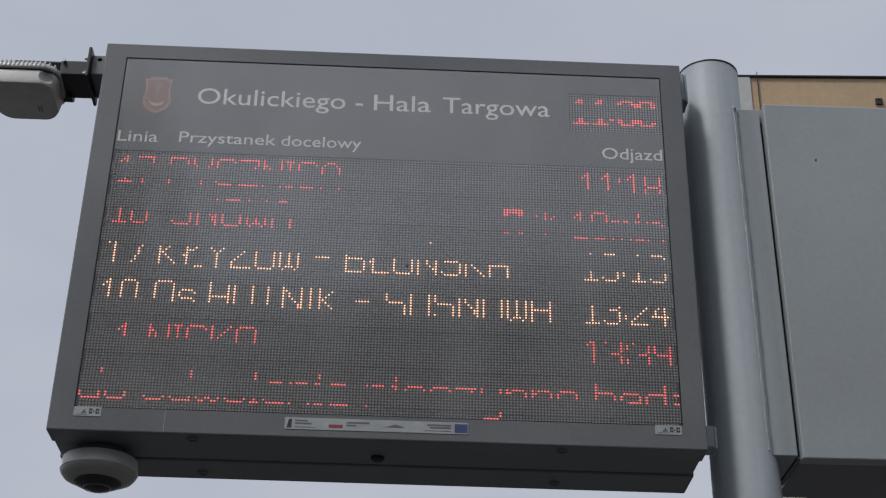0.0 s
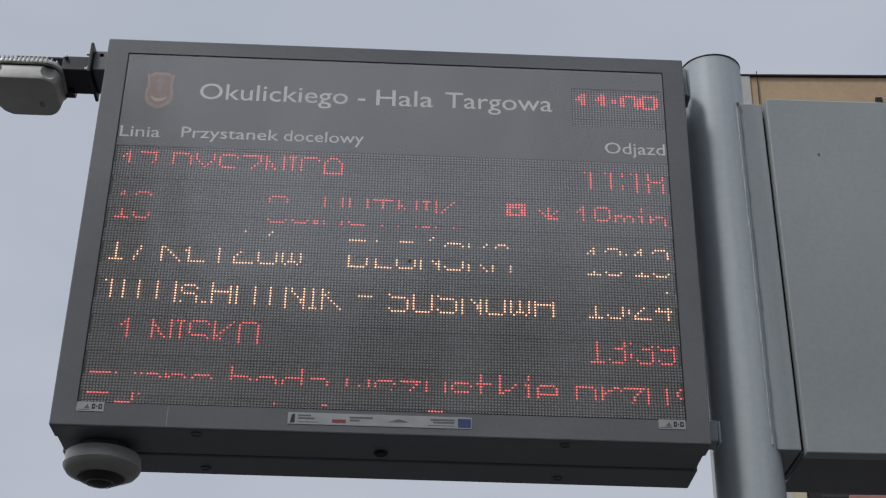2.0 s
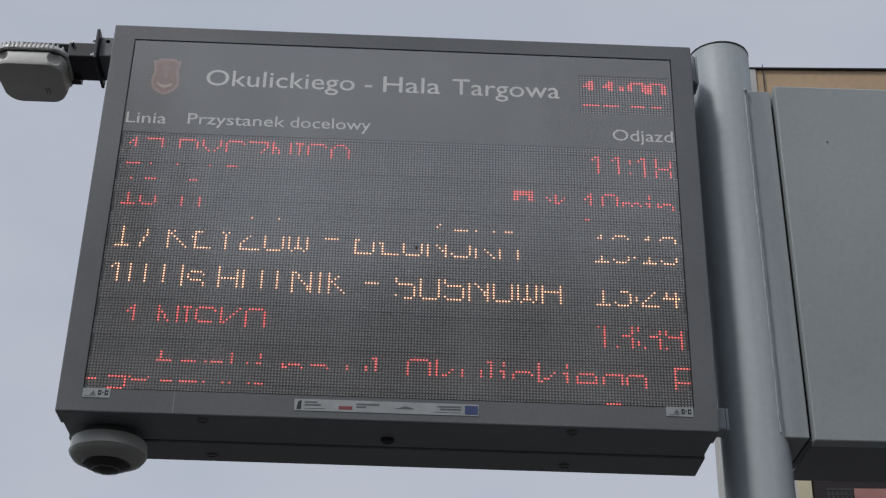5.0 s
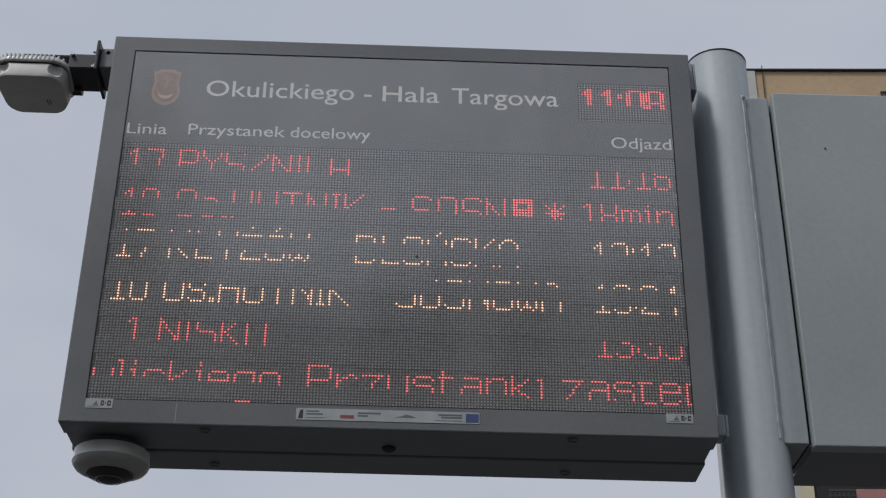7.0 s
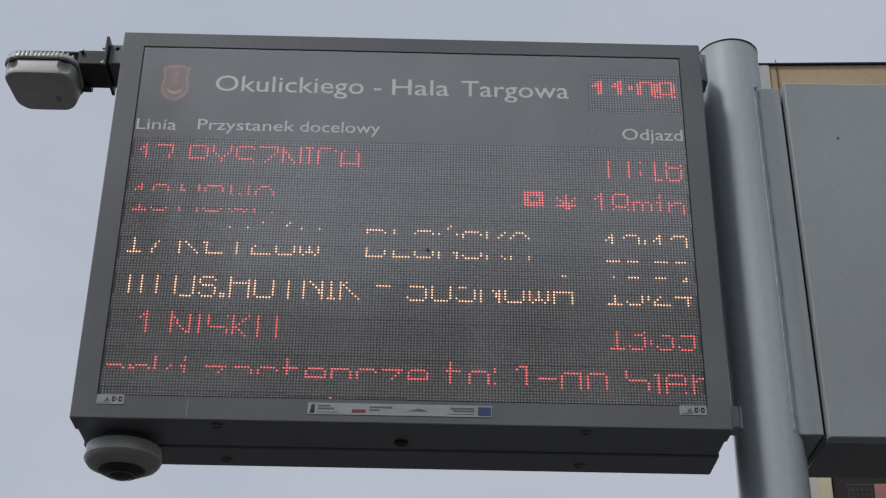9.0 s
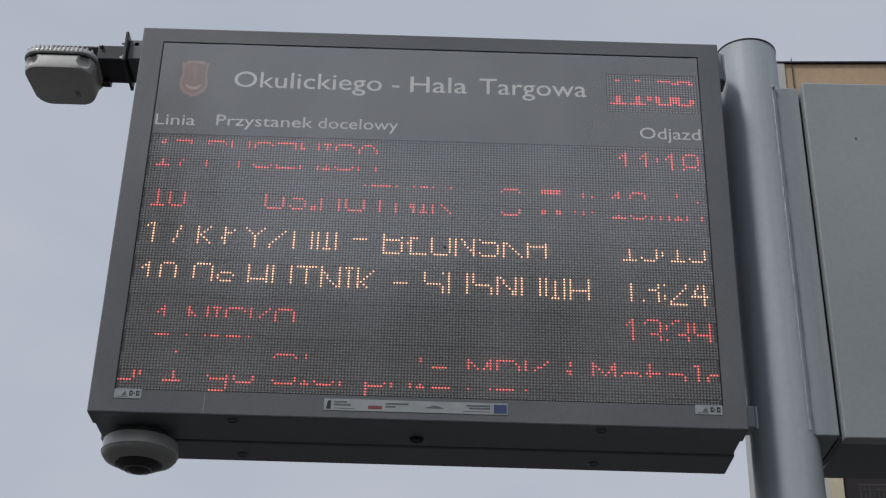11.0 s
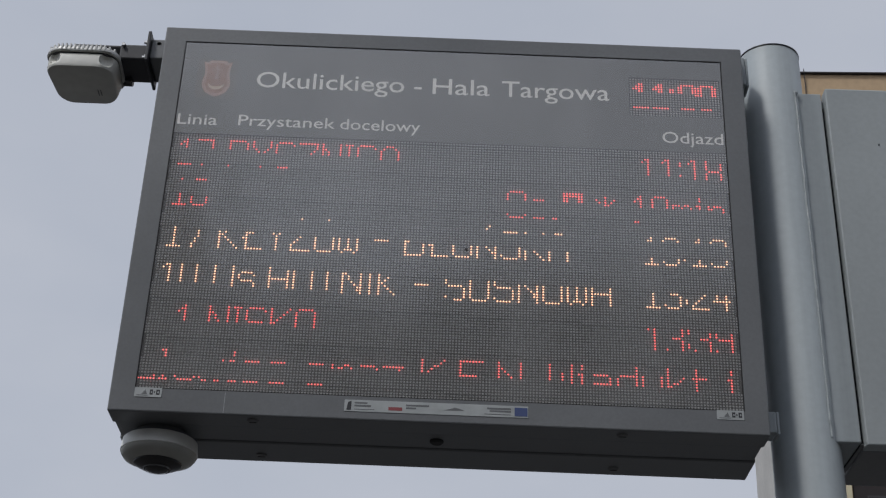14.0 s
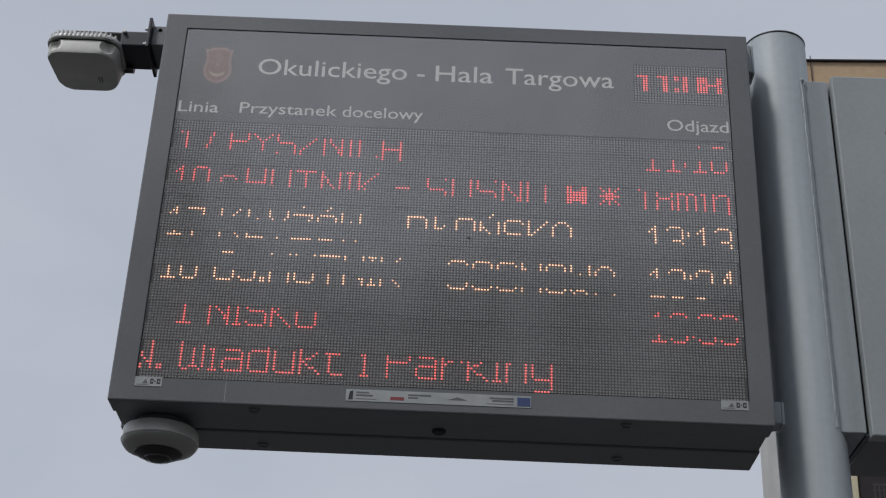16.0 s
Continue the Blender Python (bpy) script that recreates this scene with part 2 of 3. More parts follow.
def ring_frame(x0, x1, z0, z1, hx0, hx1, hz0, hz1, y0, y1, bevel):
    """A rectangular frame with a rectangular opening right through it."""
    bm = bmesh.new()
    def loop(xa, xb, za, zb, y):
        return [bm.verts.new(p) for p in ((xa, y, za), (xb, y, za), (xb, y, zb), (xa, y, zb))]
    of, ob_, hf, hb = loop(x0, x1, z0, z1, y0), loop(x0, x1, z0, z1, y1), loop(hx0, hx1, hz0, hz1, y0), loop(hx0, hx1, hz0, hz1, y1)
    outer = []
    for i in range(4):
        j = (i + 1) % 4
        bm.faces.new((of[i], of[j], hf[j], hf[i]))
        bm.faces.new((ob_[i], hb[i], hb[j], ob_[j]))
        bm.faces.new((of[i], ob_[i], ob_[j], of[j]))
        bm.faces.new((hf[i], hf[j], hb[j], hb[i]))
        outer += [(of[i], of[j]), (of[i], ob_[i])]
    es = [bm.edges.get(p) for p in outer]
    bmesh.ops.bevel(bm, geom=es, offset=bevel, segments=2, profile=0.5, affect="EDGES")
    return bm


def lathe(profile, steps=40, at=(0, 0, 0), axis="z"):
    """A solid of revolution from (radius, height) pairs."""
    bm = bmesh.new()
    rows = []
    for r, h in profile:
        if r < 1e-6:
            rows.append([bm.verts.new((0, 0, h))])
        else:
            rows.append([bm.verts.new((r * math.cos(2 * math.pi * k / steps), r * math.sin(2 * math.pi * k / steps), h)) for k in range(steps)])
    for a, b in zip(rows, rows[1:]):
        for k in range(steps):
            n = (k + 1) % steps
            quad = [a[k % len(a)], a[n % len(a)], b[n % len(b)], b[k % len(b)]]
            quad = list(dict.fromkeys(quad))
            if len(quad) > 2:
                bm.faces.new(quad)
    m = {"z": Matrix(), "y": Matrix.Rotation(radians(90), 4, "X"), "x": Matrix.Rotation(radians(90), 4, "Y")}[axis]
    bmesh.ops.transform(bm, matrix=Matrix.Translation(at) @ m, verts=bm.verts[:])
    return bm


def plate(outline, y0, y1):
    """A flat plate parallel to the sign's face, from an outline of (x, z)."""
    bm = bmesh.new()
    a, b = [bm.verts.new((x, y0, z)) for x, z in outline], [bm.verts.new((x, y1, z)) for x, z in outline]
    bm.faces.new(a)
    bm.faces.new(list(reversed(b)))
    for i in range(len(a)):
        j = (i + 1) % len(a)
        bm.faces.new((a[i], b[i], b[j], a[j]))
    return bm


def caption(text, x0, x1, z_base, cap, y, parent, mat, label=""):
    """Printed words in the built-in font, of the given width and cap height, facing the street."""
    cu = bpy.data.curves.new("caption", "FONT")
    cu.body, cu.size, cu.extrude, cu.resolution_u, cu.offset = text, 1.0, 0.0, 3, 0.003
    tmp = new("caption", cu)
    bpy.context.view_layer.update()
    me = bpy.data.meshes.new_from_object(tmp.evaluated_get(bpy.context.evaluated_depsgraph_get()))
    bpy.data.objects.remove(tmp)
    co = np.array([v.co[:] for v in me.vertices])
    lo, hi = co[:, 0].min(), co[:, 0].max()
    capital = 0.729
    pts = [(x0 + (v.co.x - lo) / (hi - lo) * (x1 - x0), y, z_base + v.co.y * cap / capital) for v in me.vertices]
    # gather the faces of each letter: pieces that lie over one another belong together
    owner = list(range(len(pts)))
    def root(i):
        while owner[i] != i:
            owner[i] = owner[owner[i]]
            i = owner[i]
        return i
    for f in me.polygons:
        for i in f.vertices[1:]:
            owner[root(i)] = root(f.vertices[0])
    pieces = {}
    for f in me.polygons:
        pieces.setdefault(root(f.vertices[0]), []).append(tuple(f.vertices))
    spans = sorted((min(pts[i][0] for f in fs for i in f), max(pts[i][0] for f in fs for i in f), fs) for fs in pieces.values())
    letters = []
    for a, b, fs in spans:
        if letters and a < letters[-1][0] - 0.0002 and b - a < 0.03 and min(b, letters[-1][0]) - a > 0.6 * min(b - a, letters[-1][0] - letters[-1][2]):
            letters[-1][0] = max(b, letters[-1][0])
            letters[-1][1] += fs
        else:
            letters.append([b, list(fs), a])
    for b, fs, a in letters:
        used = sorted({i for f in fs for i in f})
        where = {i: k for k, i in enumerate(used)}
        part("printed_letter", ([pts[i] for i in used], [], [tuple(where[i] for i in f) for f in fs]), mat, parent, label)
    bpy.data.meshes.remove(me)


# ---- dot-matrix letters ----
# Strokes on a grid: each pair is column and row, row 3 is the baseline, row d the top of a capital.
GLYPHS = {
    "0": "04 0c 1d 4d 5c 54 43 13 04", "1": "1b 3d 33|13 53", "2": "0b 0c 1d 4d 5c 59 04 03 53", "3": "0c 1d 4d 5c 59 48 28|48 57 54 43 13 04",
    "4": "43 4d 06 56", "5": "5d 0d 08 48 57 54 43 13 04", "6": "5c 4d 1d 0c 04 13 43 54 57 48 08", "7": "0d 5d 5b 23",
    "8": "18 09 0c 1d 4d 5c 59 48 18 07 04 13 43 54 57 48", "9": "58 18 09 0c 1d 4d 5c 54 43 13 04", ":": "05 06|0a 0b", ".": "03 13 14 04", "-": "08 48",
    "P": "03 0d 5d 6c 69 58 08", "Y": "0d 0b 38 6b 6d|38 33", "S": "6c 5d 1d 0c 09 18 58 67 64 53 13 04", "Z": "0d 6d 6b 05 03 63",
    "N": "03 0d|0c 64|63 6d", "I": "0d 2d|1d 13|03 23", "C": "6c 5d 1d 0c 04 13 53 64", "A": "03 0b 2d 4d 6b 63|07 67", "K": "03 0d|08 18 6d|18 63",
    "Ł": "13 1d|13 63|07 4a", "Ż": "0c 6c 6b 05 03 63|3f 3f", "Ó": "04 0b 1c 5c 6b 64 53 13 04|3e 4f", "W": "0d 04 13 34 3a|34 53 64 6d",
    "B": "03 0d 5d 6c 69 58 08|58 67 64 53 03", "Ń": "03 0c|0b 64|63 6c|3e 4f", "H": "03 0d|63 6d|08 68", "U": "0d 04 13 53 64 6d", "T": "0d 6d|3d 33",
    "M": "03 0d 39 6d 63", "D": "03 0d 4d 6b 65 43 03", "E": "6d 0d 03 63|08 48", "O": "04 0c 1d 5d 6c 64 53 13 04",
    "a": "1a 4a 59 53|57 17 06 04 13 43 54", "b": "0d 03|09 1a 4a 59 54 43 13 04", "c": "59 4a 1a 09 04 13 43 54", "d": "5d 53|59 4a 1a 09 04 13 43 54",
    "e": "07 57 59 4a 1a 09 04 13 43 54", "ę": "07 57 59 4a 1a 09 04 13 43 54|43 42 51", "ą": "1a 4a 59 53|57 17 06 04 13 43 54|53 42 41 51",
    "g": "5a 51 40 10|59 4a 1a 09 05 14 44 55", "i": "1c 1d|0a 1a 13|03 23", "k": "0d 03|06 4a|17 53", "l": "0d 1d 13|03 23", "ł": "1d 13|03 23|07 29",
    "m": "03 0a|09 1a 2a 39 33|39 4a 5a 69 63", "n": "03 0a|08 2a 4a 59 53", "o": "04 09 1a 4a 59 54 43 13 04", "p": "0a 00|09 1a 4a 59 54 43 13 04",
    "r": "03 0a|07 3a 4a 59", "s": "59 4a 1a 09 08 17 47 56 54 43 13 04", "t": "1d 14 23 43|0a 3a", "u": "0a 04 13 43 54|5a 53",
    "w": "0a 04 13 23 34 38|34 43 53 64 6a", "y": "0a 05 14 44|5a 51 40 10", "z": "0a 5a 03 53",
    "bus": "0d 6d|0c 6c|0b 1b|5b 6b|0a 1a|5a 6a|09 69|08 68|07 67|06 66|05 15|55 65|04 14|54 64", "snow": "3c 34|08 68|0b 1a 56 65|6b 5a 16 05",
}
PITCH = 0.006


def glyph_dots(ch, wide=1.0):
    """The lit dots of a character, as columns and rows; wide stretches its strokes."""
    dots = set()
    for line in GLYPHS[ch].split("|"):
        pts = [(math.floor(int(q[0], 16) * wide + 0.5), int(q[1], 16)) for q in line.split()]
        dots.add(pts[0])
        for (xa, ya), (xb, yb) in zip(pts, pts[1:]):
            n = max(abs(xb - xa), abs(yb - ya), 1)
            for k in range(n + 1):
                dots.add((math.floor(xa + (xb - xa) * k / n + 0.5), math.floor(ya + (yb - ya) * k / n + 0.5)))
    return sorted(dots)


def advance(ch, wide=1.0):
    return 4 if ch == " " else max(d[0] for d in glyph_dots(ch, wide)) + 2


def word_width(text):
    return sum(advance(ch) for ch in text) - 1


LAMP_Y = (0.0009, 0.0003)              # back and front of a lit lamp, before the unlit ones


def lit_part(name, centres, parent, core, label):
    """Lit lamps: a coloured body with a brighter core in front."""
    ob = part(name, dot_mesh(centres, LIT_R, *LAMP_Y), M_LIT if core is M_RED_CORE else M_AMBER, parent, label)
    ob.data.materials.append(core)
    ob.data.polygons.foreach_set("material_index", [1 if n % 7 == 6 else 0 for n in range(len(ob.data.polygons))])
    return ob


def dot_mesh(centres, r, y_back, y_front):
    """Raised six-sided buttons at (x, z) centres, as plain vertex and face lists."""
    ang = [2 * math.pi * k / 6 + 0.3 for k in range(6)]
    ring_b = np.array([(r * math.cos(a), y_back, r * math.sin(a)) for a in ang])
    ring_f = np.array([(0.72 * r * math.cos(a), y_front, 0.72 * r * math.sin(a)) for a in ang])
    unit = np.vstack([ring_b, ring_f])
    faces_u = [(k, 6 + k, 6 + (k + 1) % 6, (k + 1) % 6) for k in range(6)] + [(11, 10, 9, 8, 7, 6)]
    c = np.array([(x, 0.0, z) for x, z in centres])
    verts = (c[:, None, :] + unit[None]).reshape(-1, 3)
    faces = [tuple(12 * n + i for i in f) for n in range(len(c)) for f in faces_u]
    return [tuple(v) for v in verts.tolist()], [], faces


# ---- ground ----
def ground():
    bm = bmesh.new()
    bmesh.ops.create_grid(bm, x_segments=2, y_segments=2, size=1500)
    g = part("ground", bm, M_ASPHALT, None)
    tagged(g, "dark worn asphalt ground under a tram or bus stop", "ground", kind="structure")
    p = part("pavement", box(-12, 14, -7, 5, 0.0, 0.12, bevel=0.01), M_SLAB, None)
    tagged(p, "dark paved platform with a low kerb", "pavement", kind="structure")


ground()

# ---- the departure board ----
W, H, ZB = 1.243, 0.895, 2.75          # outer size of the case and the height of its lower edge
BX, BZ = 0.046, 2.799                  # lower corner of the dot matrix
COLS, ROWS = 192, 96
LIT_R = 0.0023                         # a lit lamp of the matrix
AMBER_LINES = (2, 3)                   # the rest of the lines glow red
BOARD_AT = (W / 2, 0.12, ZB)


def sticker(parent, x0, x1, z0, z1, y):
    s = part("sticker", box(x0, x1, y, y + 0.0008, z0, z1), M_STICKER, parent, "small white sticker with a black emblem")
    w, h = x1 - x0, z1 - z0
    yy = y - 0.0003
    part("emblem", plate([(x0 + w * .26, z0 + h * .28), (x0 + w * .47, z0 + h * .28), (x0 + w * .40, z0 + h * .78)], yy, y), M_INK_GREY, s)
    for a, b in ((.56, .68), (.80, .93)):
        part("emblem_block", ring_frame(x0 + w * a, x0 + w * b, z0 + h * .25, z0 + h * .8, x0 + w * (a + .045), x0 + w * (b - .03),
                                        z0 + h * .42, z0 + h * .62, yy, y, 0.0002), M_INK, s)
    part("emblem_dot", box(x0 + w * .71, x0 + w * .76, yy, y, z0 + h * .45, z0 + h * .6), M_INK, s)
    part("text_bar", box(x0 + w * .08, x0 + w * .5, yy, y, z0 + h * .14, z0 + h * .2), M_INK_GREY, s)


def funding_strip(parent, y):
    """The long white strip of sponsors' marks on the lower rail."""
    x0, x1, z0, z1 = 0.443, 0.789, 2.7665, 2.790
    s = part("sponsor_strip", box(x0, x1, y, y + 0.0008, z0, z1, bevel=0.0003), M_STICKER, parent, "long white strip with small printed flags and bars")
    yy = y - 0.0003
    w, h = x1 - x0, z1 - z0
    def bar(a, b, c, d, m, nm="text_bar"):
        part(nm, box(x0 + w * a, x0 + w * b, yy, y, z0 + h * c, z0 + h * d), m, s)
    part("emblem", plate([(x0 + w * .012, z0 + h * .12), (x0 + w * .038, z0 + h * .12), (x0 + w * .038, z0 + h * .9), (x0 + w * .02, z0 + h * .8)], yy, y), M_INK, s)
    for a, b, c in ((.055, .125, .68), (.055, .145, .44), (.055, .165, .18), (.335, .46, .62), (.335, .39, .38), (.775, .905, .64), (.79, .905, .42), (.76, .905, .2)):
        bar(a, b, c, c + (.05 if c < .3 else .14), M_INK_GREY)
    bar(.24, .315, .2, .48, M_RED, "flag")
    bar(.925, .995, .12, .86, M_BLUE, "flag")
    part("emblem", plate([(x0 + w * .54, z0 + h * .4), (x0 + w * .655, z0 + h * .4), (x0 + w * .63, z0 + h * .55), (x0 + w * .60, z0 + h * .66), (x0 + w * .57, z0 + h * .5)], yy, y), M_INK_GREY, s)


def crest(parent, y):
    """The faded red shield on the header film."""
    cx, z0, z1, hw = 0.122, 3.468, 3.561, 0.030
    part("print_ground", box(cx - 0.042, cx + 0.042, y + 0.0001, y + 0.0004, z0 - 0.004, z1 + 0.003), M_HALO, parent)
    h = z1 - z0
    right = [(.55, 1.0), (.72, .93), (1.0, .96), (.9, .78), (.86, .62), (1.0, .42), (.98, .28), (.72, .12), (.3, .04), (0, 0)]
    pts = [(cx + a * hw, z0 + b * h) for a, b in right] + [(cx - a * hw, z0 + b * h) for a, b in reversed(right[:-1])]
    s = part("crest", plate(pts, y - 0.0003, y), M_CREST, parent, "faded red heraldic shield print")
    inner = [(cx + (p - cx) * .80, z0 + h * .5 + (q - z0 - h * .5) * .84) for p, q in pts]
    part("crest_field", plate(inner, y - 0.0005, y - 0.0003), material("dim_red_print", (0.38, 0.21, 0.16), 0.5, vary=0.15, scale=120), s)
    moon = [(cx + .017 * math.cos(a), z0 + .034 + .016 * math.sin(a)) for a in np.linspace(math.pi * 1.08, math.pi * 1.92, 12)]
    moon += [(cx + .0165 * math.cos(a), z0 + .036 + .0105 * math.sin(a)) for a in np.linspace(math.pi * 1.92, math.pi * 1.08, 12)]
    part("crescent", plate(moon, y - 0.0008, y - 0.0005), M_CREST_GOLD, s)
    part("crest_bar", box(cx - .004, cx + .004, y - 0.0008, y - 0.0005, z0 + .045, z0 + .078), M_CREST_PALE, s)
    part("crest_bar", box(cx - .011, cx + .011, y - 0.0007, y - 0.0005, z0 + .066, z0 + .071), M_CREST_PALE, s)


def departure_board():
    t = thing("departure_board", BOARD_AT, "grey metal departure board with glowing red dot-matrix text", "display board")
    bx, by, bz = BOARD_AT
    shift = Matrix.Translation((-bx, -by, -bz))
    made = []
    def p(name, bm, mat, parent=t, label="", smooth=False):
        ob = part(name, bm, mat, parent, label, smooth)
        made.append(ob)
        return ob
    p("front_frame", ring_frame(0, W, ZB, ZB + H, 0.046, 1.198, 2.7975, 3.6085, -0.003, 0.054, 0.003), M_CASE, label="grey powder-coated front frame")
    p("gasket", ring_frame(0.046, 1.198, 2.7975, 3.6085, 0.0485, 1.1955, 2.7995, 3.6055, -0.0015, 0.012, 0.0003), M_GASKET, label="thin black rubber gasket")
    p("middle_case", box(0.004, W - 0.004, 0.058, 0.132, ZB + 0.002, ZB + H - 0.004, bevel=0.002), M_CASE)
    p("rear_case", box(0.0, W, 0.137, 0.238, ZB, ZB + H, bevel=0.003), M_CASE, label="grey sheet-metal rear of the case")
    p("case_core", box(0.02, W - 0.02, 0.05, 0.20, ZB + 0.012, ZB + H - 0.02), M_GASKET)
    for x, y in ((0.272, 0.020), (0.272, 0.200), (0.968, 0.020), (0.972, 0.198)):
        s = p("case_lock", lathe([(0.0, -0.004), (0.009, -0.004), (0.011, -0.002), (0.011, 0.004)], 20, (x, y, ZB)), M_SCREW, label="round dark lock in the underside")
        p("slot", box(x - 0.007, x + 0.007, y - 0.0012, y + 0.0012, ZB - 0.0046, ZB - 0.0035), M_GASKET, s)
    p("light_sensor", lathe([(0.0, -0.004), (0.010, -0.004), (0.0135, -0.001), (0.0135, 0.004)], 24, (0.619, 0.093, ZB)), M_GASKET, label="black round sensor")
    p("header_film", ring_frame(0.0485, 1.1955, 3.3755, 3.6055, 0.998, 1.192, 3.462, 3.5602, -0.0012, -0.0006, 0.0001), M_FILM, label="dark grey header film with white print")
    led = p("led_panel", box(0.0485, 1.1955, 0.0016, 0.005, 2.7995, 3.3750), M_BOARD, label="black dot-matrix panel of unlit lamps")
    cent = [(BX + (c + .5) * PITCH, BZ + (r + .5) * PITCH) for c in range(1, COLS - 1) for r in range(ROWS)]
    tagged(p("led_dots", dot_mesh(cent, 0.0024, 0.0017, 0.0006), M_LENS, led), kind="stuff")
    clock = p("clock_panel", box(0.99, 1.1955, 0.0016, 0.005, 3.40, 3.6055), M_BOARD, label="black dot-matrix clock panel")
    cent = [(0.999 + (c + .5) * PITCH, 3.4635 + (r + .5) * PITCH) for c in range(32) for r in range(16)]
    tagged(p("clock_dots", dot_mesh(cent, 0.0024, 0.0017, 0.0006), M_LENS, clock), kind="stuff")
    # printed header
    for text, x0, x1, z, cap in (("Okulickiego", 0.207, 0.521, 3.497, 0.0425), ("-", 0.542, 0.558, 3.497, 0.0425),
                                 ("Hala", 0.581, 0.702, 3.497, 0.0425), ("Targowa", 0.728, 0.956, 3.497, 0.0425), ("Linia", 0.052, 0.135, 3.3965, 0.028),
                                 ("Przystanek", 0.179, 0.381, 3.3985, 0.028), ("docelowy", 0.392, 0.559, 3.3985, 0.028), ("Odjazd", 1.065, 1.192, 3.3965, 0.029)):
        caption(text, x0, x1, z, cap, -0.0014, t, M_WHITE, "white printed letter")
    crest(t, -0.0014)
    sticker(t, 0.047, 0.098, 2.7795, 2.7985, -0.0038)
    sticker(t, 1.144, 1.195, 2.7795, 2.7985, -0.0038)
    funding_strip(t, -0.0038)
    part("scratch", box(0.2172, 0.2180, -0.0033, -0.0028, 2.7535, 2.795), M_STICKER, t, "thin pale scratch in the paint")
    # fixed rows of lit text: (text, first column or None, last column, row of lines from the top)
    def lit(text, line, start=None, end=None, name="lit_character"):
        col = start if start is not None else end - word_width(text)
        base = BZ + (5 - line) * 16 * PITCH
        for ch in text:
            if ch != " ":
                lit_part(name, [(BX + (col + c + .5) * PITCH, base + (r + .5) * PITCH) for c, r in glyph_dots(ch)], t,
                         M_AMBER_CORE if line in AMBER_LINES else M_RED_CORE,
                         "glowing amber dot-matrix character" if line in AMBER_LINES else "glowing red dot-matrix character")
            col += advance(ch)
    for line, (number, where, when) in enumerate((("17", "PYSZNICA", "11:18"), ("10", "", "18min"), ("17", "KŁYŻÓW - BŁOŃSKA", "13:13"),
                                                  ("10", "Os.HUTNIK - SOSNOWA", "13:24"), ("1", "NISKO", "13:39"))):
        lit(number, line, end=15)
        if where:
            lit(where, line, start=20)
        lit(when, line, end=190)
    for icon, col in (("bus", 135), ("snow", 146)):
        lit_part("lit_icon", [(BX + (col + c + .5) * PITCH, BZ + (64 + r + .5) * PITCH) for c, r in glyph_dots(icon)], t, M_RED_CORE, "glowing dot-matrix pictogram")
    for ch, col in zip("11:08", (0, 7, 14, 17, 24)):     # bold digits, two lamps to a stroke
        dots = sorted({(c + k, r) for c, r in glyph_dots(ch) for k in (0, 1)})
        lit_part("lit_digit", [(0.999 + (col + c + .5) * PITCH, 3.4635 + (r + .5) * PITCH) for c, r in dots], t, M_RED_CORE, "glowing red clock digit")
    pane = part("cover_sheet", ([(0.0487, -0.0027, 2.7997), (1.1953, -0.0027, 2.7997), (1.1953, -0.0027, 3.6053), (0.0487, -0.0027, 3.6053)], [], [(0, 1, 2, 3)]), M_PANE, t, "clear cover sheet, faintly mirroring the sky")
    pane.visible_shadow = False
    part("insect", lathe([(0, -.0032), (.0030, -.0027), (.0034, -.002), (0, -.0016)], 10, (0, 0, 0)), M_INK, t, "small dark insect stuck to the sheet").matrix_basis = \
        Matrix.Translation((0.663, -0.0031, 3.123)) @ Matrix.Rotation(radians(-90), 4, "X") @ Matrix.Translation((0, 0, .0016))
    for ob in t.children_recursive:            # vertices were given in the world's metres
        if ob.parent == t:
            ob.matrix_basis = shift @ ob.matrix_basis
    return t


board = departure_board()


# Added opaque masks wander over the lit matrix, a little aslant, imitating scan flicker.
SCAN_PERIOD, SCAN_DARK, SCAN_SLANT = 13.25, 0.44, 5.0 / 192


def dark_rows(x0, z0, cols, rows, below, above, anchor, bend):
    """Opaque bands dotted like unlit lamps, covering the lit ones, as one piece that slides up and down by whole rows.
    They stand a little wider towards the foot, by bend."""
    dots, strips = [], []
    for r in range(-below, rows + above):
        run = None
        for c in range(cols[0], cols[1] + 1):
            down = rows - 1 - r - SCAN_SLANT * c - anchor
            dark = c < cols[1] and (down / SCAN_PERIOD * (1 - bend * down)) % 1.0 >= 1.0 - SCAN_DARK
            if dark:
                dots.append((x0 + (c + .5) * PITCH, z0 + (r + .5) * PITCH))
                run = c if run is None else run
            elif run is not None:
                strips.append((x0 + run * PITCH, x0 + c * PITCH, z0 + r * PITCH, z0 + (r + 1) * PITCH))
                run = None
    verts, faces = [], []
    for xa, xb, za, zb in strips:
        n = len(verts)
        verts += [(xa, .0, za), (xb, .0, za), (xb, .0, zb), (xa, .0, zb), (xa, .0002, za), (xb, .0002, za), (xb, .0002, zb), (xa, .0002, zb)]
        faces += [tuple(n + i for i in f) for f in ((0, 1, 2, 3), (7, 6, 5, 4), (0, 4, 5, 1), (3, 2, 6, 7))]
    band = part("dark_rows", (verts, [], faces), M_BOARD, board, "opaque sliding mask added over lit text to imitate flicker")
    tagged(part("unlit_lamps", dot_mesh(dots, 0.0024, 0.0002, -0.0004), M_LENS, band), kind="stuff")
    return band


text_mask = dark_rows(BX, BZ, (0, COLS), ROWS, 1, 14, 48, 0.00045)
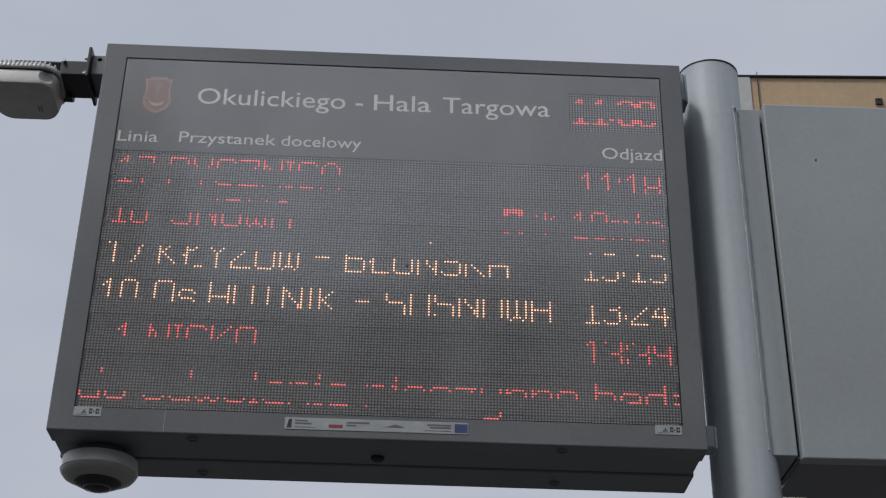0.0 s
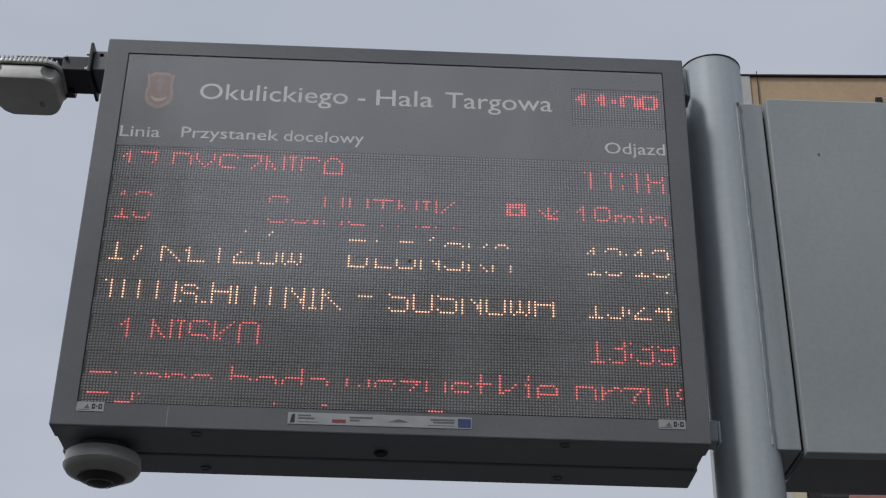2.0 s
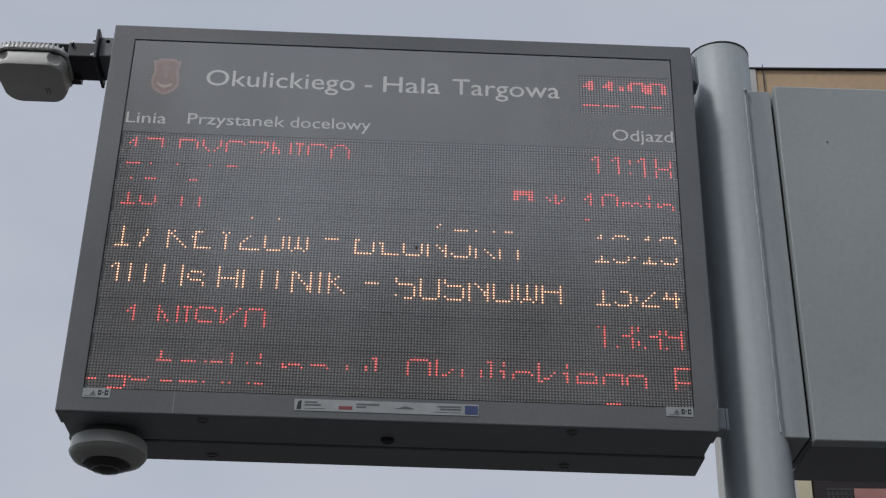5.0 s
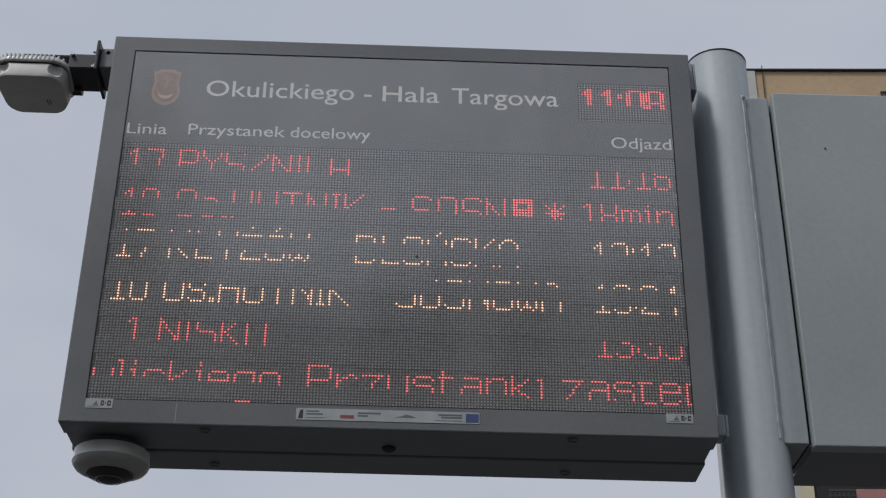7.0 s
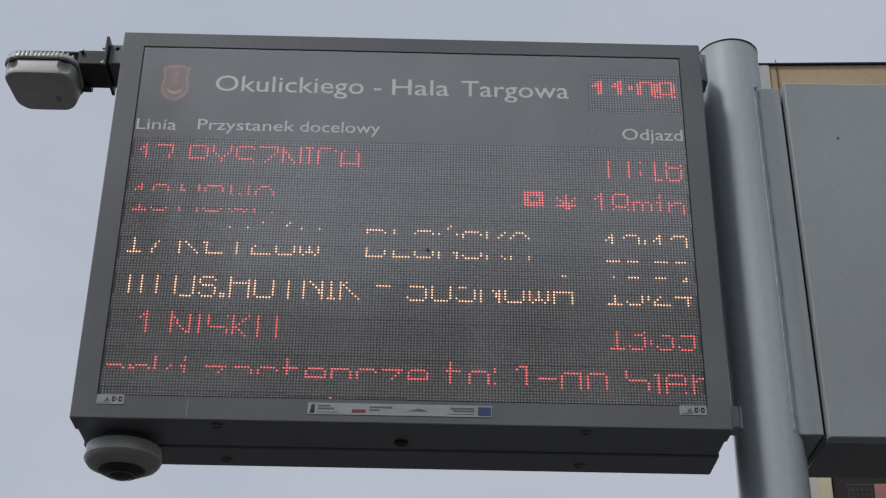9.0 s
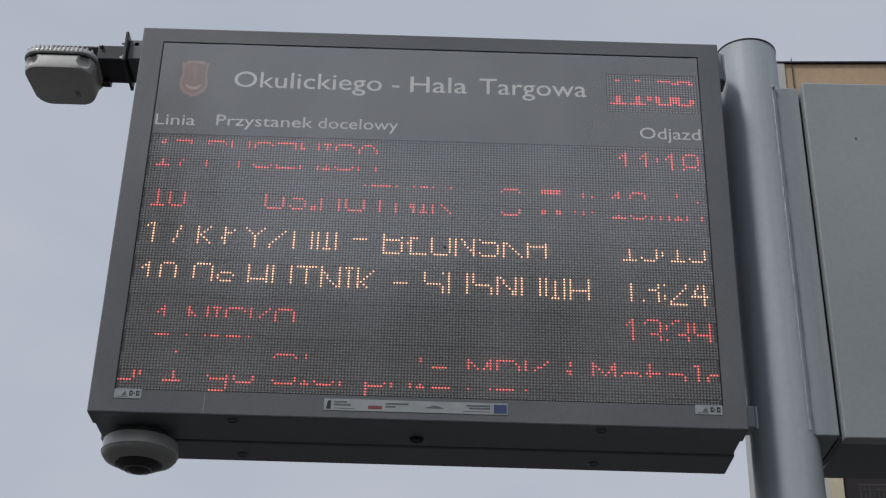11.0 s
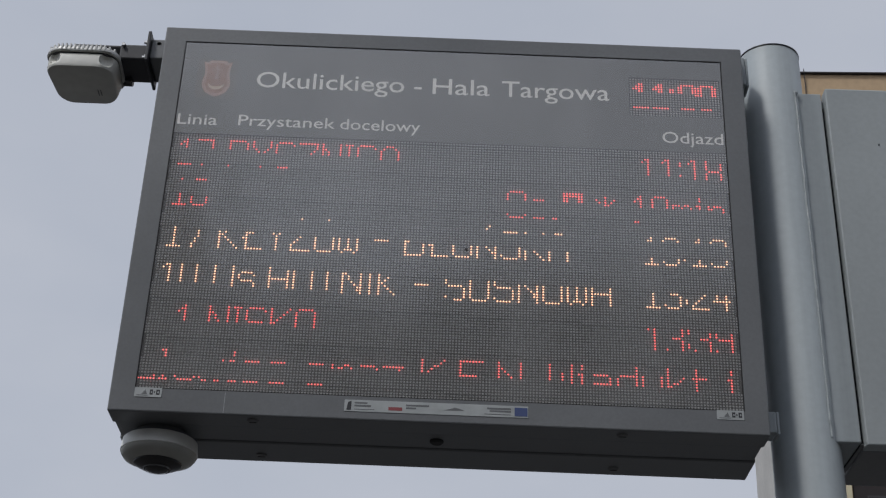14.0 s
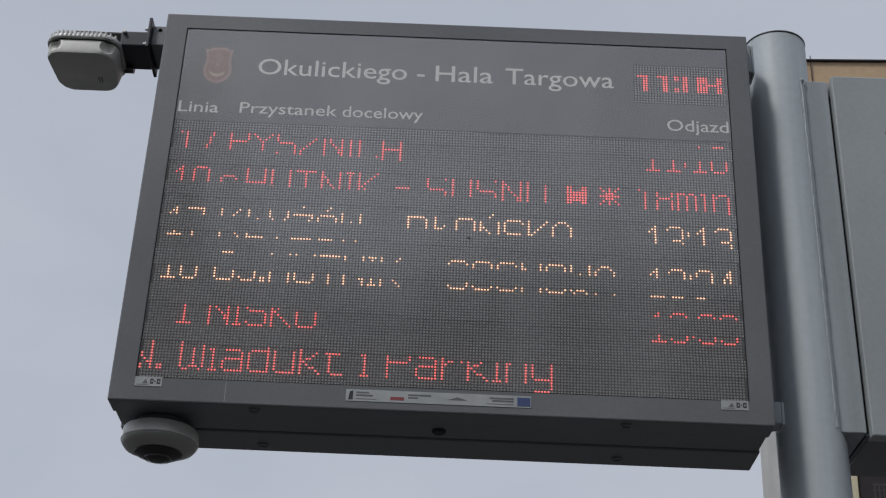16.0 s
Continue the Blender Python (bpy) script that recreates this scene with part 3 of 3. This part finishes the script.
clock_mask = dark_rows(0.999, 3.4635, (0, 32), 16, 7, 7, 0, 0.0)


# running text: every character is a piece that slides along its row
def runner(text, line, wide):
    """The characters of a running line, with the column at which each begins."""
    col, out = 0.0, []
    base = BZ + (5 - line) * 16 * PITCH
    for ch in text:
        if ch != " ":
            ob = lit_part("running_letter", [((c + .5) * PITCH, (r + .5) * PITCH) for c, r in glyph_dots(ch, wide)], board, M_RED_CORE,
                          "glowing dot-matrix letter of the running text")
            out.append((ob, col, advance(ch, wide), base))
        col += advance(ch, wide)
    return out


NOTICE = "do odwołania nieczynne będą wszystkie przystanki na ul. Okulickiego. Przystanki zastępcze to: 1-go Sierpnia MDK i Metalowiec oraz K.E.N. Wiadukt i Parking"
notice_letters = runner(NOTICE, 5, 1.2)
route_letters = runner("Os.HUTNIK - SOSNOWA", 1, 1.0)


# ---- the pole ----
PX, PY, PR = 1.3395, 0.130, 0.0668


def pole():
    t = thing("sign_pole", (PX + .0235, PY, 0.12), "round grey-painted steel pole between two boards", "pole", ry=-.43)
    part("shaft", lathe([(0, 0), (PR, 0), (PR, 3.590), (PR - 0.0015, 3.592), (0, 3.592)], 72), M_POLE, t, smooth=True)
    part("cap", lathe([(0, 3.5921), (PR + .0010, 3.5921), (PR + .0010, 3.5945), (0, 3.597)], 72), M_BLACK, t, "thin dark cap", smooth=True)
    part("base_plate", box(-.14, .14, -.14, .14, 0, .012, bevel=.002), M_POLE, t)
    for z, h in ((3.612, .072), (2.793, .044)):
        y = 0.062 - PY
        c = part("lug", box(1.2445 - PX, 1.2605 - PX, 0.03 - PY, 0.075 - PY, z - h / 2 - .12, z + h / 2 - .12, bevel=.0025), M_POLE, t, "small welded lug holding the board")
        part("weld", box(1.2615 - PX, 1.2675 - PX, 0.034 - PY, 0.078 - PY, z - h / 2 - .121, z + h / 2 - .119, bevel=.002), M_WELD, c)
    random.seed(5)
    bead, rings, z = bmesh.new(), [], 2.784
    while z < 3.592:                           # one uneven run of weld, thicker in lumps
        r = random.uniform(.0018, .0030) * random.choice((1, 1, 1, 1.35))
        cx, cy = 1.3760 - PX + random.uniform(-.0008, .0008), .0735 - PY
        rings.append([bead.verts.new((cx + r * math.cos(k * math.pi / 4), cy + 1.3 * r * math.sin(k * math.pi / 4), z - .12)) for k in range(8)])
        z += random.uniform(.004, .010)
    for lower, upper in zip(rings, rings[1:]):
        for k in range(8):
            bead.faces.new((lower[k], lower[(k + 1) % 8], upper[(k + 1) % 8], upper[k]))
    bead.faces.new(rings[0])
    bead.faces.new(rings[-1])
    part("weld_bead", bead, M_WELD, t, "uneven painted weld", smooth=True)
    part("weld_bead", box(1.3720 - PX, 1.3825 - PX, .069 - PY, .084 - PY, 3.465, 3.474, bevel=.003), M_WELD, t, "lump at the upper end of the weld")
    return t


pole()


# ---- the neighbouring board, seen from behind ----
def second_board():
    t = thing("second_board", (2.0635, .18, 2.7685), "back of a plain grey metal board hung on the pole", "display board", ry=-.45)
    ox, oy, oz = 2.06, .18, 2.765
    part("back_panel", box(1.4405 - ox, 2.69 - ox, .066 - oy, .10 - oy, 0.004, .836, bevel=.003), M_BACK, t, "plain grey back panel")
    part("case", box(1.4425 - ox, 2.688 - ox, .104 - oy, .30 - oy, .007, .833, bevel=.003), M_CASE, t, "dark grey case behind the panel")
    part("case_core", box(1.46 - ox, 2.67 - ox, .09 - oy, .2 - oy, .012, .81), M_GASKET, t)
    part("rivet", lathe([(0, -.0012), (.0012, -.001), (.0018, 0), (.0018, .002)], 12, (1.543 - ox, .066 - oy, .692), "y"), M_SCREW, t)
    m = part("mounting_channel", box(1.3805 - ox, 1.4345 - ox, .080 - oy, .24 - oy, .014, .830, bevel=.002), M_POLE, t, "grey steel mounting channel beside the pole")
    # Black strip in place of the shade between channel and panel.
    part("gap_seal", box(1.4335 - ox, 1.4445 - ox, .092 - oy, .23 - oy, .012, .80), M_GASKET, t, "black strip standing in for the shaded gap beside the panel")
    # Lip added to cover the strip's black underside.
    part("lower_lip", box(1.4348 - ox, 1.4422 - ox, .085 - oy, .238 - oy, .0105, .0140), M_CASE, t)
    part("bolt", lathe([(0, -.012), (.007, -.012), (.008, -.002), (.008, .006)], 6, (1.425 - ox, .21 - oy, .012)), M_BOLT, m)
    return t


second_board()


# ---- the radio unit on the board's side ----
def carve(ob, cutters):
    """Cut the shapes of the cutters out of a mesh."""
    for bm in cutters:
        me = bpy.data.meshes.new("cutter")
        bmesh.ops.recalc_face_normals(bm, faces=bm.faces[:])
        bm.to_mesh(me)
        bm.free()
        tool = new("cutter", me)
        mod = ob.modifiers.new("cut", "BOOLEAN")
        mod.object, mod.operation, mod.solver = tool, "DIFFERENCE", "EXACT"
        bpy.context.view_layer.update()
        done = bpy.data.meshes.new_from_object(ob.evaluated_get(bpy.context.evaluated_depsgraph_get()))
        ob.modifiers.remove(mod)
        old, ob.data = ob.data, done
        bpy.data.objects.remove(tool)
        bpy.data.meshes.remove(me)
        bpy.data.meshes.remove(old)


def radio_unit():
    at = (-0.185, 0.104, 3.586)
    t = thing("wireless_unit", at, "off-white flat wireless unit with ribbed top, on a black bracket", "antenna")
    flat = Matrix.Rotation(radians(90), 4, "X")      # drawn upright, then laid with its cover to the ground

    def rounded(w, h, r, n=8, low=1.0):
        pts = []
        for cx, cz, a0 in ((w / 2 - r, h / 2 - r, 0), (-w / 2 + r, h / 2 - r, 90), (-w / 2 + r, -h / 2 + r, 180), (w / 2 - r, -h / 2 + r, 270)):
            for k in range(n + 1):
                a = radians(a0 + 90 * k / n)
                x, z = cx + r * math.cos(a), cz + r * math.sin(a)
                pts.append((x * (low + (1 - low) * (z / h + .5)), z))
        return pts

    def stack(layers, shift=(0, 0)):
        """Closed body from outlines at rising depth."""
        bm = bmesh.new()
        rows = [[bm.verts.new((x + shift[0], y, z + shift[1])) for x, z in pts] for y, pts in layers]
        for a, b in zip(rows, rows[1:]):
            for i in range(len(a)):
                j = (i + 1) % len(a)
                bm.faces.new((a[i], a[j], b[j], b[i]))
        bm.faces.new(list(reversed(rows[0])))
        bm.faces.new(rows[-1])
        bmesh.ops.transform(bm, matrix=flat, verts=bm.verts[:])
        return bm

    def lift(pts, dz):
        return [(x, z + dz) for x, z in pts]
    w, h = .162, .152
    def near(scale_w, scale_h, r, out):
        """An outline whose edge towards the street lies a little before the rim's."""
        return lift(rounded(w * scale_w, h * scale_h, r, low=.86), h * (1 - scale_h) / 2 + out)
    cover = stack([(-.034, near(.88, .90, .034, -.001)), (-.0325, near(.91, .93, .036, .0015)), (-.027, near(.94, .95, .038, .0025)), (.004, near(.98, .98, .040, -.004)),
                   (.0042, near(.95, .95, .038, -.008)), (.008, near(.95, .95, .038, -.008)), (.0082, rounded(w, h, .040, low=.90)), (.010, rounded(w, h, .040, low=.90))])
    c = part("cover", cover, M_AP, t, "smooth off-white cover with a bevelled brow", smooth=True)
    scoops = []
    for s in (-1, 1):
        ball = bmesh.new()
        bmesh.ops.create_uvsphere(ball, u_segments=20, v_segments=12, radius=.0225)
        bmesh.ops.transform(ball, matrix=Matrix.Translation((at[0] + s * .0620, at[1] - .0800, at[2] - .0080)) @ Matrix.Diagonal((.95, 1, 1, 1)), verts=ball.verts[:])
        scoops.append(ball)
    bpy.context.view_layer.update()
    carve(c, scoops)
    # Black ring put in for the shadow line under the rim.
    part("seam", stack([(.0043, near(.972, .972, .039, -.0045)), (.0080, near(.972, .972, .039, -.0045))]), M_GASKET, t, "black ring standing in for the shadow under the rim")
    for s in (-1, 1):
        part("status_mark", box(.030 + s * .003, .0315 + s * .003, -.0355, -.0335, -.028, -.008, turn=flat), M_INK_GREY, c)
    part("rim", stack([(.0101, rounded(w * 1.015, h * 1.015, .042, low=.92)), (.013, rounded(w * 1.02, h * 1.02, .042, low=.92)), (.019, rounded(w * 1.0, h * 1.0, .04, low=.92)), (.025, rounded(w * .93, h * .95, .04, low=.92))]),
         M_APRIM, t, "pale ribbed metal rim", smooth=True)
    for k in range(16):
        x = -.0690 + .0092 * k
        top = h / 2 + .0025 - max(0, abs(x) - .040) ** 2 * 18
        part("fin", box(x - .0021, x + .0021, .0125, .0262, -.05, top, bevel=.0009, segs=1, turn=flat), M_APRIM, t)
    # bracket
    part("arm", box(.075, .136, -.045, .045, .014, .054, bevel=.004), M_BLACK, t, "black square bracket arm")
    part("arm_rail", box(-.03, .138, -.03, .03, .055, .060, bevel=.001), M_BLACK, t)
    part("hinge", lathe([(0, -.010), (.012, -.010), (.012, .010), (0, .010)], 16, (.082, .045, .018), "x"), M_BLACK, t, smooth=True)
    part("gland", lathe([(0, -.018), (.006, -.018), (.008, -.010), (.008, .0), (0, .0)], 14, (.085, .03, .022)), M_BLACK, t, smooth=True)
    part("clamp_screw", lathe([(0, -.006), (.004, -.006), (.004, .006), (0, .006)], 12, (.083, -.046, .050), "y"), M_BOLT, t)
    pl = part("wall_plate", box(.136, .143, -.062, .055, .002, .080, bevel=.002), M_BLACK, t, "black bracket plate bolted to the case")
    part("plate_foot", box(.143, .1845, -.048, .045, .016, .068, bevel=.003), M_CASE, t)
    for y, z in ((-.042, .062), (.040, .062), (-.042, .022), (.040, .022)):
        part("bolt", lathe([(0, -.010), (.004, -.010), (.004, -.005), (.007, -.005), (.007, 0), (0, 0)], 6, (.136, y, z), "x"), M_BOLT, pl)
    part("bolt", lathe([(0, -.012), (.005, -.012), (.005, 0), (0, 0)], 8, (.160, -.048, .056), "y"), M_BOLT, pl)
    return t


radio_unit()


# ---- the dome camera under the board ----
def dome_camera():
    t = thing("dome_camera", (.086, .110, ZB - .0205), "white round surveillance camera with a smoked dome under the board", "camera")
    # Spacer added to hang the camera lower, so its ring catches light.
    part("neck", lathe([(0, .0210), (.050, .0210), (.054, .004), (0, .004)], 40), M_CASE, t, "short grey spacer added to lower the camera into light", smooth=True)
    part("housing", lathe([(0, .005), (.0700, .005), (.0718, .003), (.0738, -.018), (.0740, -.0195), (.0725, -.0207), (.0, -.0207)], 56), M_CAMRING, t,
         "white ring-shaped housing", smooth=True)
    part("lower_cover", lathe([(0, -.0209), (.0728, -.0209), (.0722, -.024), (.066, -.032), (.048, -.0395), (0, -.0395)], 56), M_CAM_SHADED, t, "tapered lower cover, grey for its shaded underside", smooth=True)
    part("trim_ring", lathe([(.0465, -.039), (.0455, -.042), (.038, -.046), (.024, -.050), (.022, -.039)], 48), M_CAMDARK, t, "black trim ring", smooth=True)
    d = part("dome", lathe([(.0245, -.048), (.0235, -.0515), (.019, -.0545), (.011, -.0568), (0, -.0575)], 40), M_DOME, t, "smoked dome", smooth=True)
    part("dome_rim", lathe([(.0250, -.0485), (.0262, -.0495), (.0252, -.0525), (.0240, -.051)], 40), M_INK_GREY, d, smooth=True)
    return t


dome_camera()


# ---- distance ----
def apartment_block():
    t = thing("apartment_block", (8.36, 25.0, 0), "tall tan apartment block with pale corner strip and dark roof edge", "building", rz=-3.0)
    part("wall", box(.30, 24, .35, 7.6, 0, 22.16), M_TAN, t, "tan rendered facade")
    part("corner_strip", box(-.02, .30, .30, 7.6, 0, 22.15), M_PALE, t, "white corner strip")
    part("cream_strip", box(.30, .56, .24, .36, 0, 12.7), M_CREAM, t, "cream rendered pier")
    r = part("roof_edge", box(-.06, 24.1, .28, 7.7, 22.165, 22.205, bevel=.01), M_ROOF, t, "dark roof flashing")
    part("gutter_end", box(-.07, -.04, .28, 7.7, 22.05, 22.16), M_ROOF, r)
    part("cable", box(.47, .485, .30, .33, 19.5, 22.3), M_ROOF, t, "thin black cable down the facade")
    v = part("vent", ring_frame(3.17, 3.33, 21.42, 21.58, 3.21, 3.29, 21.45, 21.55, .30, .36, .005), M_ROOF, t, "small dark wall vent")
    part("slat", box(3.17, 3.33, .29, .31, 21.495, 21.515), M_ROOF, v)
    for floor in range(4):
        z = 2.04 + 2.8 * floor
        b = part("loggia", box(.60, 6.4, .30, .34, z, z + 2.5), M_LOGGIA_SHADE, t, "near-black brown panel painted as the loggia's shade")
        part("window", box(2.4, 4.6, .27, .295, z + .9, z + 2.2), M_GLASS, b)
        part("slab", box(.56, 6.4, -.9, .30, z - .2, z, bevel=.01), M_CONC, t, "concrete balcony slab")
        part("parapet", box(1.10, 6.4, -.88, -.82, z, z + 1.0, bevel=.01), M_PINK, t, "faded pink balcony panel")
        rail = part("railing", box(.58, 1.10, -.87, -.84, z + .96, z + 1.0), M_RAIL, t, "galvanised bar railing")
        part("rail", box(.58, 1.10, -.87, -.84, z + .86, z + .88), M_RAIL, rail)
        for k in range(6):
            part("bar", box(.60 + k * .085, .616 + k * .085, -.865, -.845, z, z + .96), M_RAIL, rail)
    return t


apartment_block()


def street_front():
    """Unseen blocks added behind the viewer to shade low sky and shape pane reflections."""
    # The lower middle block lets a sky glow reflect in the pane.
    for x0, x1, h in ((-60, -5.8, 21.5), (-5.8, 0.9, 15.3), (0.9, 60, 15.9)):
        tagged(part("street_front", box(x0, x1, -34, -24, 0, h), M_BLOCKER, None), "unseen plain brown-grey block added to shape reflected light", "building", kind="structure")


street_front()


# ---- what moves ----
def slide(ob, wide, base, spans, x_of, left, right):
    """Key one letter: it stands behind the panel, comes to the front at the right end of its window, slides to the left end and goes back."""
    front, back = -BOARD_AT[1], 0.03 - BOARD_AT[1]
    def snap(t):
        return round(t * FPS) / FPS
    def at(x, y):
        if y == back:                          # at rest it stays inside the case
            x = min(max(x, 0.004), W - 0.005 - wide * PITCH)
        return pose(x - BOARD_AT[0], y, base - BOARD_AT[2])
    rows = []
    park = at((left + right) / 2, back)
    for n, (t_in, t_out) in enumerate(spans):
        a, b = snap(max(t_in, 0.0)), snap(min(t_out, 16.0))
        if b <= a:
            continue
        if t_in > 0.07:
            if not rows and t_in > 0.2:
                rows.append((0.0, at(x_of(n, a - .067), back)))
            rows.append((a - 2 / FPS, at(x_of(n, a - 2 / FPS), back)))
        steps = max(1, math.ceil((b - a) / 0.4))
        stops = {snap(a + (b - a) * k / steps) for k in range(steps + 1)} | {s for s in (a + 2 / FPS, b - 2 / FPS) if a < s < b}
        stops = sorted({round(s * FPS) for s in stops})
        rows += [(s / FPS, at(x_of(n, s / FPS), front)) for s in stops]
        if b < 15.9:
            rows.append((b + 2 / FPS, at(x_of(n, b + 2 / FPS), back)))
    if not rows:
        rows = [(0.0, park), (16.0, park)]
    if rows[0][0] > 0:
        rows.insert(0, (0.0, rows[0][1]))
    if rows[-1][0] < 16.0:
        rows.append((16.0, rows[-1][1]))
    walk(ob, rows)


NOTICE_X0, NOTICE_V, NOTICE_S = 0.0479, 0.35227, 1.018
ROUTE_X0, ROUTE_V, ROUTE_PERIOD, ROUTE_S = 1.0145, 0.3222, 4.3817, 1.05


# first row a mask leaves uncovered, counted down the fourth line of text, by seconds
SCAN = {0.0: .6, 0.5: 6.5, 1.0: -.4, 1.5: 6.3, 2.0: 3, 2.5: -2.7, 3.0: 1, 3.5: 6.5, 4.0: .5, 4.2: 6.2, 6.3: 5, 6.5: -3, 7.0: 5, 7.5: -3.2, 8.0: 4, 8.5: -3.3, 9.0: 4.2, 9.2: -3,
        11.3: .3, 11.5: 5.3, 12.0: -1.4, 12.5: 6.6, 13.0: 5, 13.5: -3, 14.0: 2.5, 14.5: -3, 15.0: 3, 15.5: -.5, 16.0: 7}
SCAN_RATE = -39.7                      # rows a second by which the masks climb


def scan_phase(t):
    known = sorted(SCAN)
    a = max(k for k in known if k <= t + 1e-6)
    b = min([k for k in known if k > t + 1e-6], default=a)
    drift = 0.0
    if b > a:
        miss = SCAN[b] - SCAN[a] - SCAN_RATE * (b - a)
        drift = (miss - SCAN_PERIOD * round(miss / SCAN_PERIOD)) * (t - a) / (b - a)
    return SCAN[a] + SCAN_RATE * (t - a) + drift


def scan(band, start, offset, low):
    """Slide a mask up and down, whole rows at a time, ten times a second."""
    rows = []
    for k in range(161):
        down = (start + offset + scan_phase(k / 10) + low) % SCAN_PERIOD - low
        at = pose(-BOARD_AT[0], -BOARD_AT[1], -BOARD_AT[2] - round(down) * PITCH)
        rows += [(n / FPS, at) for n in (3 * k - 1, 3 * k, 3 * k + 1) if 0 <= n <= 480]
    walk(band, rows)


def motions():
    scan(text_mask, 0, 0.0, 6.6)
    scan(clock_mask, 48 + 30.75 + 3.9, -7.5, 6.6)
    left, right = BX + PITCH, BX + 191 * PITCH
    for ob, col, wide, base in notice_letters:
        def x_of(n, t, col=col):
            return NOTICE_X0 + col * PITCH * NOTICE_S - NOTICE_V * t
        t_in = (x_of(0, 0) - (right - PITCH)) / NOTICE_V          # the frame hides what is past the ends
        t_out = (x_of(0, 0) + (wide - 1) * PITCH - left) / NOTICE_V
        slide(ob, wide, base, [(t_in, t_out)], x_of, left, right)
    left, right = BX + 18 * PITCH, BX + 134 * PITCH
    for ob, col, wide, base in route_letters:
        def x_of(n, t, col=col):
            return ROUTE_X0 + col * PITCH * ROUTE_S + ROUTE_V * (ROUTE_PERIOD * (n - 1) - t)
        spans = [((x_of(n, 0) - (right - wide * PITCH)) / ROUTE_V, (x_of(n, 0) - left) / ROUTE_V) for n in range(6)]
        slide(ob, wide, base, spans, x_of, left, right)


motions()
